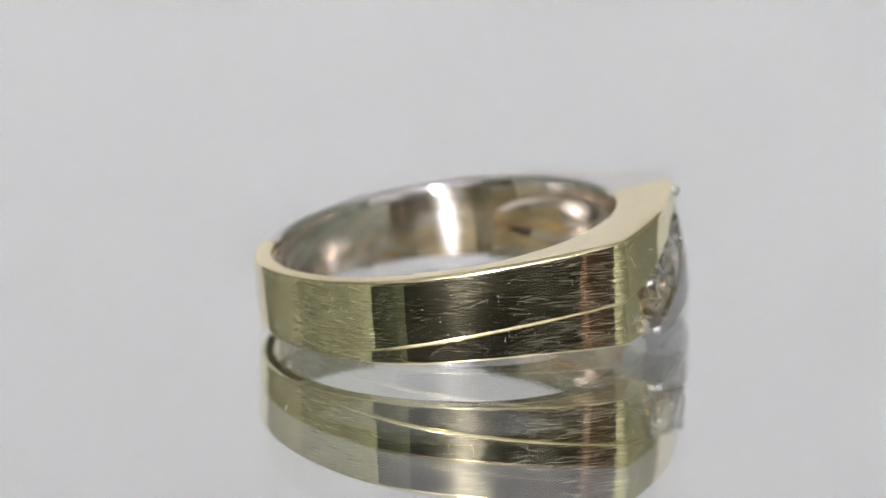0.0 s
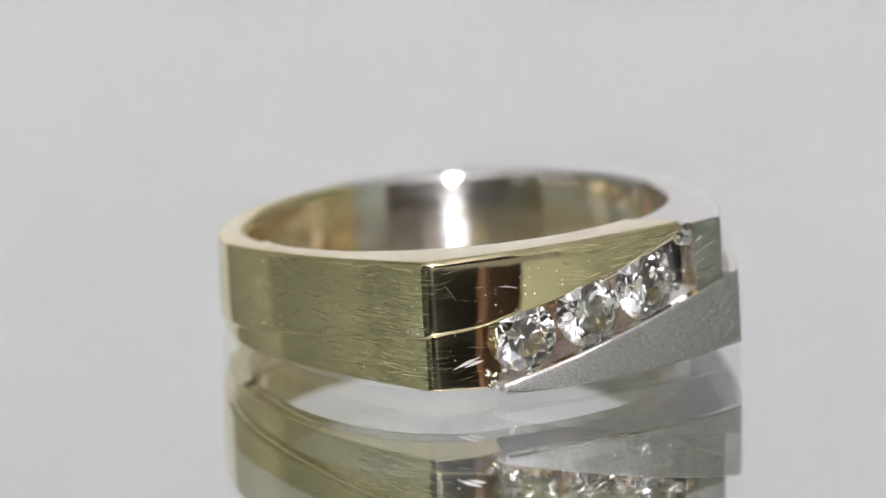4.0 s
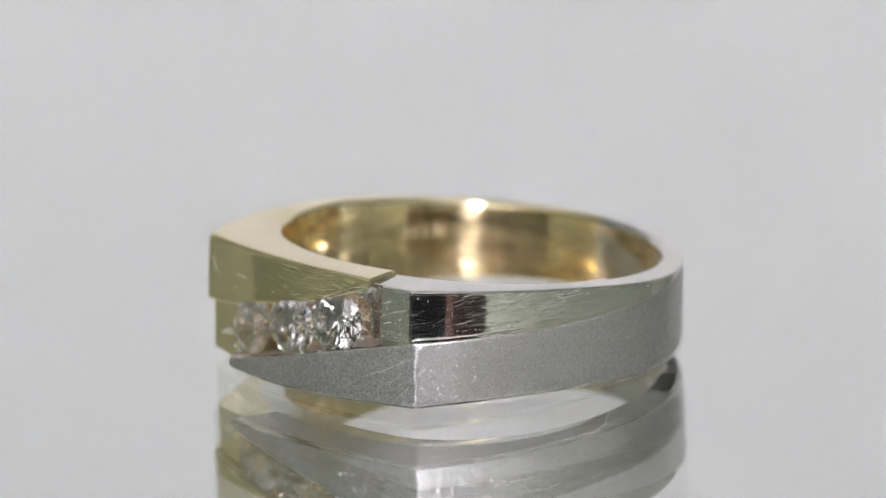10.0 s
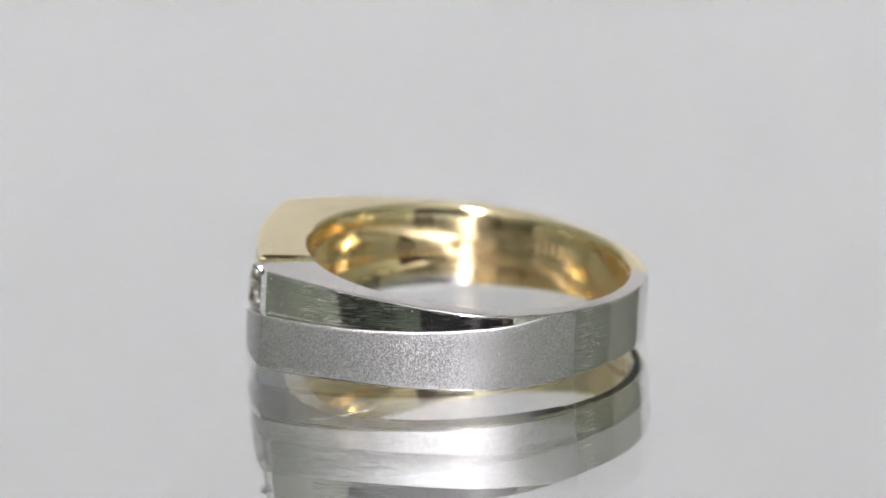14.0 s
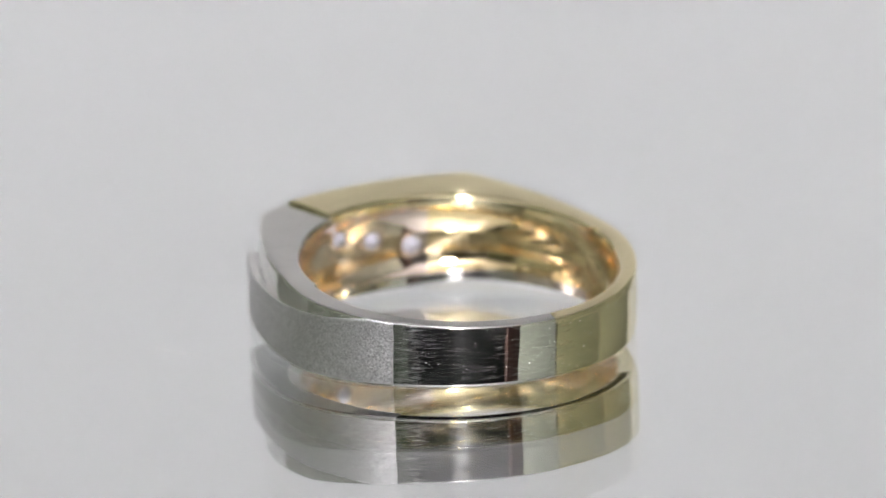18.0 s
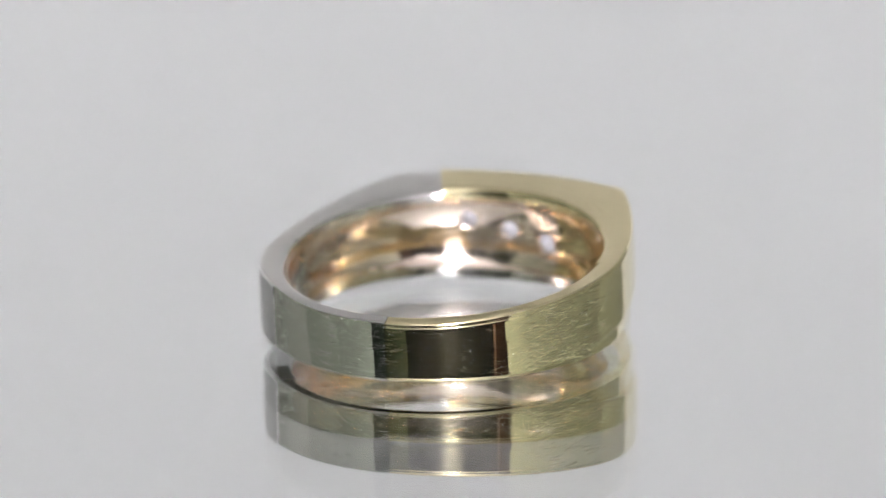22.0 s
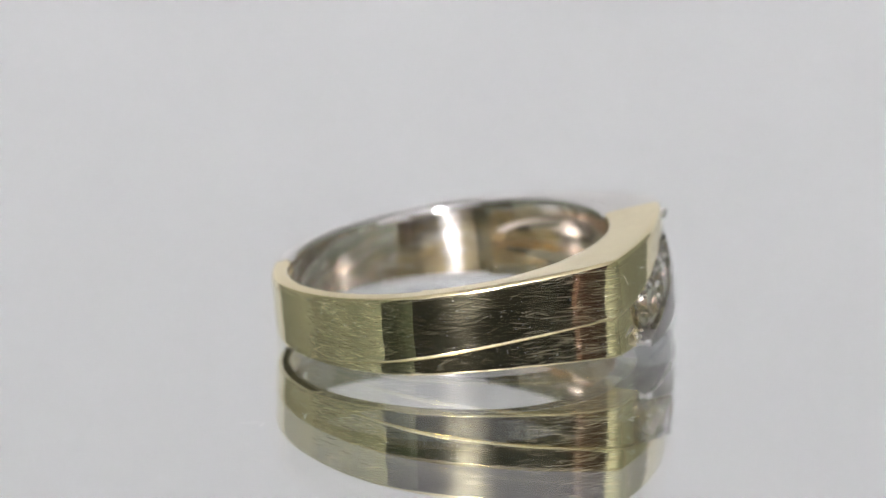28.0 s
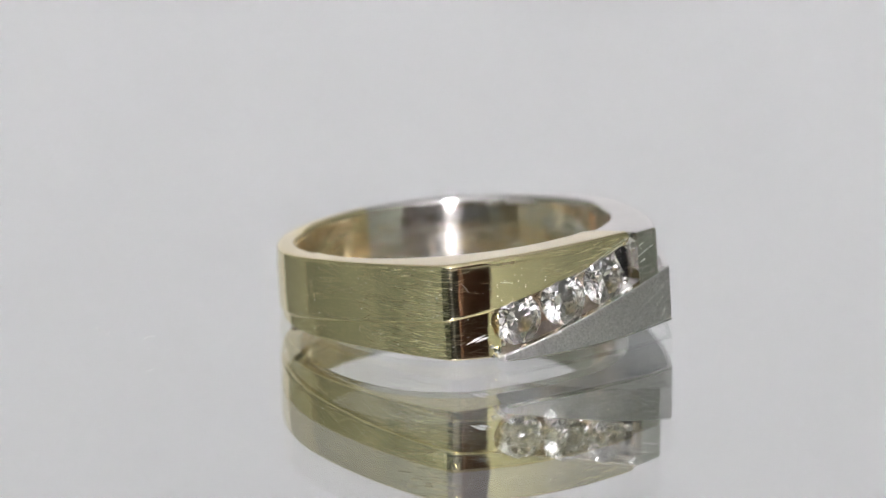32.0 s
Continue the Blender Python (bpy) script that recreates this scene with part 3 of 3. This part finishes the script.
def build_ring():
    ring = tagged(new("ring"), "two-tone yellow and white gold ring with three diamonds", "ring")
    CY, CW = -32.8, 33.6
    bore = lambda p: RI
    hollow = lambda p: RI + 0.04 + hollow_depth(p) + 0.22 * (1 - smooth(84, 88, abs(p)))

    def low_edge(p):
        return z_bottom(p) + 0.05

    def core_top(p):
        return RIM + SLOPE * 10.2 * math.cos(radians(p)) - 0.4
    band("lower_yellow_band", -177.6, -19.6, hollow, r_yellow_low, low_edge, core_top, YELLOW, ring,
         "polished yellow gold, set back below the upper band", fine=(CY,), crown=(0.03, 0.0))
    band("setting", -19.55, 22.45, hollow, lambda p: front(p, 11.25), low_edge, core_top, ROSE, ring,
         "warm gold floor of the channel under the stones")
    edge = lambda p: 0.4 if abs(p) > 88.3 else 0.01
    under = lambda p: hollow(p) + 0.12 * (1 - smooth(87.5, 88.3, abs(p)))
    lip = lambda p: hollow(p) + 0.25
    band("upper_yellow_band", -178.0, 22.3, under, r_yellow, lambda p: max(z_groove_yellow(p), z_bottom(p)), None, YELLOW, ring,
         "polished yellow gold with fine scratches", fine=(CY, -88.3), bevel=0.26, inner=edge, crown=(0.015, 0.075))
    band("yellow_lip", -88.3, 22.28, lambda p: RI + 0.02, lip, lambda p: core_top(p) - 0.55, None, YELLOW, ring,
         "polished yellow gold lip over the hollow head", drop=0.005, bevel=0.02, inner=lambda p: 0.4)
    band("white_lip", 22.32, 88.3, lambda p: RI + 0.02, lip, lambda p: core_top(p) - 0.6, None, WHITE, ring,
         "polished white gold lip over the hollow head", drop=0.225, bevel=0.02, inner=lambda p: 0.4)
    band("upper_white_band", 25.6, 128.1, under, r_white_up, low_edge, None, WHITE, ring,
         "polished white gold, set back above the satin band", fine=(CW, 88.3), drop=0.22, bevel=0.18, inner=edge, crown=(0.0, 0.04))
    band("back_white_band", 128.0, 181.8, bore, lambda p: r_satin(p) - 0.02, z_bottom, None, WHITE, ring,
         "polished white gold with fine scratches", drop=0.22, bevel=0.18, inner=edge, crown=(0.02, 0.06))

    def tip(p, ro, zl):
        t = smooth(-20.8, -19.2, p)
        return ro - 0.35 * (1 - t), zl + 0.1 * (1 - t)
    hollow_head(ring, core_top, -87.0, -20.0, BORE_YELLOW, "polished yellow gold lining of the hollowed head")
    # the white side's lining carries a rose tint for the gold it reflects
    hollow_head(ring, core_top, -20.0, 87.0, ROSE, "polished lining of the hollowed head, tinted warm for reflected gold")
    band("inner_lip", -88.0, 88.0, lambda p: RI + 0.01, lip, lambda p: z_bottom(p) + 0.02, lambda p: z_bottom(p) + 0.75, BORE_WHITE, ring,
         "polished white gold lip inside the hollow head")
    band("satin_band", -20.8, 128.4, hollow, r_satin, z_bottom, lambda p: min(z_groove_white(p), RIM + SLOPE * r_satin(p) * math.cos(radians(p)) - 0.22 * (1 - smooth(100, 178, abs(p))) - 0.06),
         SATIN, ring, "sandblasted white gold with a glittering, partly painted grain and a few scratches", fine=(CW, -20.0), tip=tip, crown=(0.02, 0.02))

    # the bore, worn softer than the outside
    for name, a, b, mat, tag in (("bore_lining", -177.5, -86.0, BORE_YELLOW, "soft-polished yellow gold inside"), ("bore_lining", 86.0, 181.3, BORE_WHITE, "soft-polished white gold inside")):
        band(name, a, b, lambda p: RI - 0.02, lambda p: RI + 0.06, lambda p: z_bottom(p) + 0.3, lambda p: RIM + SLOPE * RI * math.cos(radians(p)) - 0.5 - (0.2 if p > 0 else 0), mat, ring,
             tag, bevel=0.02)

    # the stones, in a row that climbs across the head
    me = brilliant(1.62 * MM)
    for x, y, z, up in ((-3.36, -12.72, 2.82, 9), (-0.1, -12.95, 3.50, 9), (3.0, -12.74, 4.20, 9)):
        st = child("diamond", me, ring, "round brilliant-cut diamond")
        st.matrix_basis = Matrix.Translation(Vector((x, y, z)) * MM) @ Euler((radians(90 - up), 0, math.atan2(x, 19.0))).to_matrix().to_4x4() @ Matrix.Rotation(x, 4, "Z")
    # where the stones show through the hollow head; their inner reflections are painted as grey
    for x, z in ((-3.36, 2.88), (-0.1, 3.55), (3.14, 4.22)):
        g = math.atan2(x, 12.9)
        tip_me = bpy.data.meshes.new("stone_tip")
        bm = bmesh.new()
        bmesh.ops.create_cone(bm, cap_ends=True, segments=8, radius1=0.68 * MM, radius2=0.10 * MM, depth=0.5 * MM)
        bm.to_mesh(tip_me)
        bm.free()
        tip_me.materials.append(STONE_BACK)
        o = child("stone_tip", tip_me, ring, "pointed underside of a diamond in its round opening, inner reflections painted grey")
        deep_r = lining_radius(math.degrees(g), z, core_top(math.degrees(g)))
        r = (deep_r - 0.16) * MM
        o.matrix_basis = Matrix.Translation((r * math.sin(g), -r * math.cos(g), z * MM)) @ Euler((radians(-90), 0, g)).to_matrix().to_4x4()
        col = bmesh.new()
        n, m = 20, 8
        vs = [[col.verts.new(((0.72 + 0.07 * math.cos(b * 2 * math.pi / m)) * MM * math.cos(a * 2 * math.pi / n), (0.72 + 0.07 * math.cos(b * 2 * math.pi / m)) * MM *
              math.sin(a * 2 * math.pi / n), 0.07 * MM * math.sin(b * 2 * math.pi / m))) for b in range(m)] for a in range(n)]
        for a in range(n):
            for b in range(m):
                f = col.faces.new((vs[a][b], vs[(a + 1) % n][b], vs[(a + 1) % n][(b + 1) % m], vs[a][(b + 1) % m]))
                f.smooth = True
        o2 = part("stone_opening", col, ROSE, ring)
        r = (deep_r - 0.02) * MM
        o2.matrix_basis = Matrix.Translation((r * math.sin(g), -r * math.cos(g), z * MM)) @ Euler((radians(-90), 0, g)).to_matrix().to_4x4()

    # a bead of metal at the upper end of the row, and small claws between the stones
    rough = random.Random(8)
    for x, y, z, r in ((5.25, -12.40, 6.0, 0.42), (4.85, -12.62, 6.0, 0.2), (-4.6, -12.5, 0.95, 0.26), (-5.0, -12.42, 1.25, 0.17), (-4.25, -12.6, 1.3, 0.15), (-4.9, -12.4, 0.6, 0.14), (4.75, -12.5, 3.75, 0.24), (-1.85, -12.75, 4.5, 0.16), (1.42, -12.75, 5.15, 0.16)):
        bm = bmesh.new()
        bmesh.ops.create_icosphere(bm, subdivisions=2, radius=r * MM)
        for v in bm.verts:
            v.co *= rough.uniform(0.86, 1.08)
        for f in bm.faces:
            f.smooth = r < 0.2
        part("claw", bm, WHITE, ring).location = Vector((x, y, z)) * MM

    # the white rim runs on behind the claw
    band("rim_end", 22.5, 25.7, under, lambda p: r_white_up(p) - 0.35, lambda p: 5.75, None, WHITE, ring,
         "polished white gold end of the rim", drop=0.222, bevel=0.08, inner=edge)

    # the upright claw that closes the channel, roughly filed
    bm = bmesh.new()
    bmesh.ops.create_icosphere(bm, subdivisions=3, radius=MM)
    rnd = random.Random(3)
    for v in bm.verts:
        v.co = Vector((v.co.x * 0.09, v.co.y * 0.09, v.co.z * 0.7)) * rnd.uniform(0.9, 1.1)
    part("end_claw", bm, WHITE, ring, "roughly filed upright claw").location = Vector((5.3, -12.42, 4.85)) * MM

    # the bright-cut end of the channel
    band("channel_end", 20.5, 25.8, lambda p: RI + 1.2, lambda p: 12.0 + 0.9 * smooth(21.0, 25.6, p), lambda p: z_groove_white(p) - 0.3,
         lambda p: z_groove_yellow(p) + 0.04, WHITE, ring, "bright-cut end of the channel", bevel=0.03)

    # the polished edges of the satin band
    band("polished_edge", -19.0, 128.2, lambda p: r_satin(p) - 0.4, lambda p: r_satin(p) + 0.006, lambda p: z_bottom(p) - 0.004,
         lambda p: z_bottom(p) + 0.17, WHITE, ring, "narrow polished lower edge", bevel=0.08, fine=(CW,), crown=(0.03, 0.0))
    # and the ledge on top of the satin band
    band("ledge", -15.0, 108.0, lambda p: r_satin(p) - 0.5 + 0.35 * smooth(80, 108, p), lambda p: r_satin(p) - 0.07, lambda p: z_groove_white(p) - 0.1,
         lambda p: min(z_groove_white(p), RIM + SLOPE * r_satin(p) * math.cos(radians(p)) - 0.28) + 0.012, WHITE, ring, "narrow bright-cut ledge", bevel=0.03, fine=(CW,))

    # scratches: on the satin face, on the yellow face and on the white block beside the stones; and a painted glint
    satin = ((7.6, 2.0, 6.6, 0.85), (7.9, 2.6, 7.2, 1.9), (6.3, 2.45, 5.1, 1.85), (7.0, 2.9, 5.9, 2.2), (7.3, 3.1, 6.7, 2.8), (6.9, 2.2, 6.1, 1.4))
    yellow = ((1.7, 5.12, 0.5, 4.75), (3.3, 5.85, 2.1, 5.3), (4.6, 6.1, 3.0, 5.55), (4.8, 6.25, 3.5, 5.75), (4.9, 6.4, 3.8, 6.1), (-6.2, 4.9, -6.6, 5.6), (-3.6, 5.15, -4.4, 5.3))
    # a cut facet's glint, painted as two wider strips of pale metal
    cut = ((-5.35, 2.02, -6.45, 1.55), (-5.2, 1.85, -6.0, 1.6))
    white = ((6.9, 5.45, 5.8, 5.05), (6.3, 4.75, 5.85, 4.6), (6.2, 5.8, 5.85, 5.65))
    for rows, surf, wide, mat in ((satin, r_satin, 0.017, BURNISH), (yellow, r_yellow, 0.013, BURNISH), (white, r_white_up, 0.016, BURNISH), (cut, r_yellow_low, 0.09, BURNISH)):
        for x0, z0, x1, z1 in rows:
            vs = []
            for x, z, w in ((x0, z0, 0.010), ((x0 + x1) / 2, (z0 + z1) / 2 + 0.03, wide), (x1, z1, 0.006)):
                p = math.degrees(math.asin(x / 13.3))
                for dz, up in ((-w, 0.0), (0, 0.012), (w, 0.0)):
                    r = surf(p) + up
                    vs.append((r * math.sin(radians(p)) * MM, (-r * math.cos(radians(p)) + LEAN * (z - 4.5)) * MM, (z + dz) * MM))
            child("scratch", mesh_from("scratch", vs, [(0, 1, 4, 3), (1, 2, 5, 4), (3, 4, 7, 6), (4, 5, 8, 7)], mat), ring, "thin bright scratch or painted facet glint")

    # worn stamps inside the bore
    for phi, z, widths, mat in ((-126.0, 2.85, (0.25, 0.45, 0.45, 0.40, 0.45), STAMP), (119.0, 2.1, (0.35, 0.4, 0.35), WHITE)):
        p = phi
        for w in widths:
            d = math.degrees(w / RI)
            vs = []
            for a in (p, p + d * 0.45):
                for r in (RI - 0.028, RI + 0.2):
                    for h in (-0.38, 0.38):
                        vs.append((r * math.sin(radians(a)) * MM, (-r * math.cos(radians(a)) + LEAN * (z + h - 4.5)) * MM, (z + h) * MM))
            child("stamp", mesh_from("stamp", vs, [(0, 1, 3, 2), (4, 6, 7, 5), (0, 4, 5, 1), (2, 3, 7, 6), (0, 2, 6, 4), (1, 5, 7, 3)], mat), ring, "worn stamped mark")
            p += d * 1.25
    return ring


ring = build_ring()


# ---------------------------------------------------------------- lint on the mirror
def fibre(name, pts, r, label):
    cu = bpy.data.curves.new(name, "CURVE")
    cu.dimensions, cu.bevel_depth, cu.bevel_resolution = "3D", r * MM, 2
    sp = cu.splines.new("NURBS")
    sp.points.add(len(pts) - 1)
    for p, (x, y, z) in zip(sp.points, pts):
        p.co = (x * MM, y * MM, z * MM, 1)
    sp.use_endpoint_u, sp.order_u = True, 4
    tmp = bpy.data.objects.new(name, cu)
    me = bpy.data.meshes.new_from_object(tmp)
    bpy.data.objects.remove(tmp)
    me.materials.clear()
    me.materials.append(LINT)
    ob = new(name, me)
    return tagged(ob, label, "lint")


fibres = [fibre("lint", pts, r, tag) for pts, r, tag in (
    ([(15.1, -5.3, 0.05), (15.6, -5.9, 0.1), (15.9, -6.6, 0.05), (16.5, -6.6, 0.15), (16.3, -7.4, 0.1), (16.9, -7.7, 0.05), (16.9, -8.6, 0.1)], 0.016,
     "fine pale curled fibre lying on the mirror"),
    ([(-21.3, 7.6, 0.05), (-21.0, 7.3, 0.1), (-20.6, 7.6, 0.06), (-20.7, 8.1, 0.12), (-21.2, 8.5, 0.05), (-20.9, 8.9, 0.08)], 0.014,
     "short pale fibre with a hooked end on the mirror"),
    ([(-19.6, 5.2, 0.05), (-19.3, 5.35, 0.07), (-18.8, 5.3, 0.05)], 0.018, "tiny straight fibre lying on the mirror"))]


def mirror_dust():
    """Grains of dust strewn over the glass."""
    rnd = random.Random(5)
    vs, fs = [], []
    for k in range(70):
        a, d = rnd.uniform(0, 2 * math.pi), rnd.uniform(13.5, 60)
        x, y, r = d * math.cos(a), d * math.sin(a), rnd.uniform(0.018, 0.05)
        b = len(vs)
        for i in range(5):
            g = i * 2 * math.pi / 5 + a
            vs.append(((x + r * rnd.uniform(0.6, 1.4) * math.cos(g)) * MM, (y + r * rnd.uniform(0.6, 1.4) * math.sin(g)) * MM, 0.002 * MM))
        vs.append((x * MM, y * MM, r * MM))
        fs += [(b + i, b + (i + 1) % 5, b + 5) for i in range(5)] + [tuple(range(b + 4, b - 1, -1))]
    return tagged(new("dust", mesh_from("dust", vs, fs, LINT)), "pale specks of dust on the mirror", "dust", kind="stuff")


dust = mirror_dust()


# ---------------------------------------------------------------- what moves
def motions():
    rows = [
        (0.0, pose(0, 0, 0, 0, 0, 78.35)), (0.5, pose(0, 0, 0, 0, 0, 71.89)), (1.0, pose(0, 0, 0, 0, 0, 65.35)),
        (1.5, pose(0, 0, 0, 0, 0, 58.69)), (2.0, pose(0, 0, 0, 0, 0, 52.12)), (2.5, pose(0, 0, 0, 0, 0, 45.89)),
        (3.0, pose(0, 0, 0, 0, 0, 39.78)), (3.5, pose(0, 0, 0, 0, 0, 33.63)), (5.5, pose(0, 0, 0, 0, 0, 8.52)),
        (6.0, pose(0, 0, 0, 0, 0, 2.66)), (6.5, pose(0, 0, 0, 0, 0, -2.94)), (7.0, pose(0, 0, 0, 0, 0, -9.0)),
        (7.5, pose(0, 0, 0, 0, 0, -15.21)), (8.0, pose(0, 0, 0, 0, 0, -21.5)), (8.5, pose(0, 0, 0, 0, 0, -27.43)),
        (9.0, pose(0, 0, 0, 0, 0, -33.46)), (9.5, pose(0, 0, 0, 0, 0, -39.65)), (10.0, pose(0, 0, 0, 0, 0, -45.89)),
        (10.5, pose(0, 0, 0, 0, 0, -51.79)), (11.0, pose(0, 0, 0, 0, 0, -57.89)), (11.5, pose(0, 0, 0, 0, 0, -64.06)),
        (12.0, pose(0, 0, 0, 0, 0, -70.31)), (12.5, pose(0, 0, 0, 0, 0, -76.26)), (13.0, pose(0, 0, 0, 0, 0, -82.1)),
        (13.5, pose(0, 0, 0, 0, 0, -87.75)), (14.0, pose(0, 0, 0, 0, 0, -93.45)), (16.5, pose(0, 0, 0, 0, 0, -128.77)),
        (17.0, pose(0, 0, 0, 0, 0, -135.79)), (17.5, pose(0, 0, 0, 0, 0, -142.81)), (18.0, pose(0, 0, 0, 0, 0, -149.78)),
        (18.5, pose(0, 0, 0, 0, 0, -156.62)), (19.0, pose(0, 0, 0, 0, 0, -163.35)), (19.5, pose(0, 0, 0, 0, 0, -169.95)),
        (20.0, pose(0, 0, 0, 0, 0, -176.58)), (20.5, pose(0, 0, 0, 0, 0, -182.87)), (21.0, pose(0, 0, 0, 0, 0, -189.1)),
        (22.0, pose(0, 0, 0, 0, 0, -202.12)), (23.0, pose(0, 0, 0, 0, 0, -214.84)), (24.0, pose(0, 0, 0, 0, 0, -226.21)),
        (25.0, pose(0, 0, 0, 0, 0, -237.39)), (28.0, pose(0, 0, 0, 0, 0, -281.03)), (29.0, pose(0, 0, 0, 0, 0, -293.81)),
        (29.5, pose(0, 0, 0, 0, 0, -300.0)), (30.0, pose(0, 0, 0, 0, 0, -306.09)), (30.5, pose(0, 0, 0, 0, 0, -311.61)),
        (31.0, pose(0, 0, 0, 0, 0, -317.18)), (31.5, pose(0, 0, 0, 0, 0, -322.82)), (32.0, pose(0, 0, 0, 0, 0, -328.59)),
    ]
    for thing in (turntable, ring, dust, *fibres):
        walk(thing, rows)


motions()
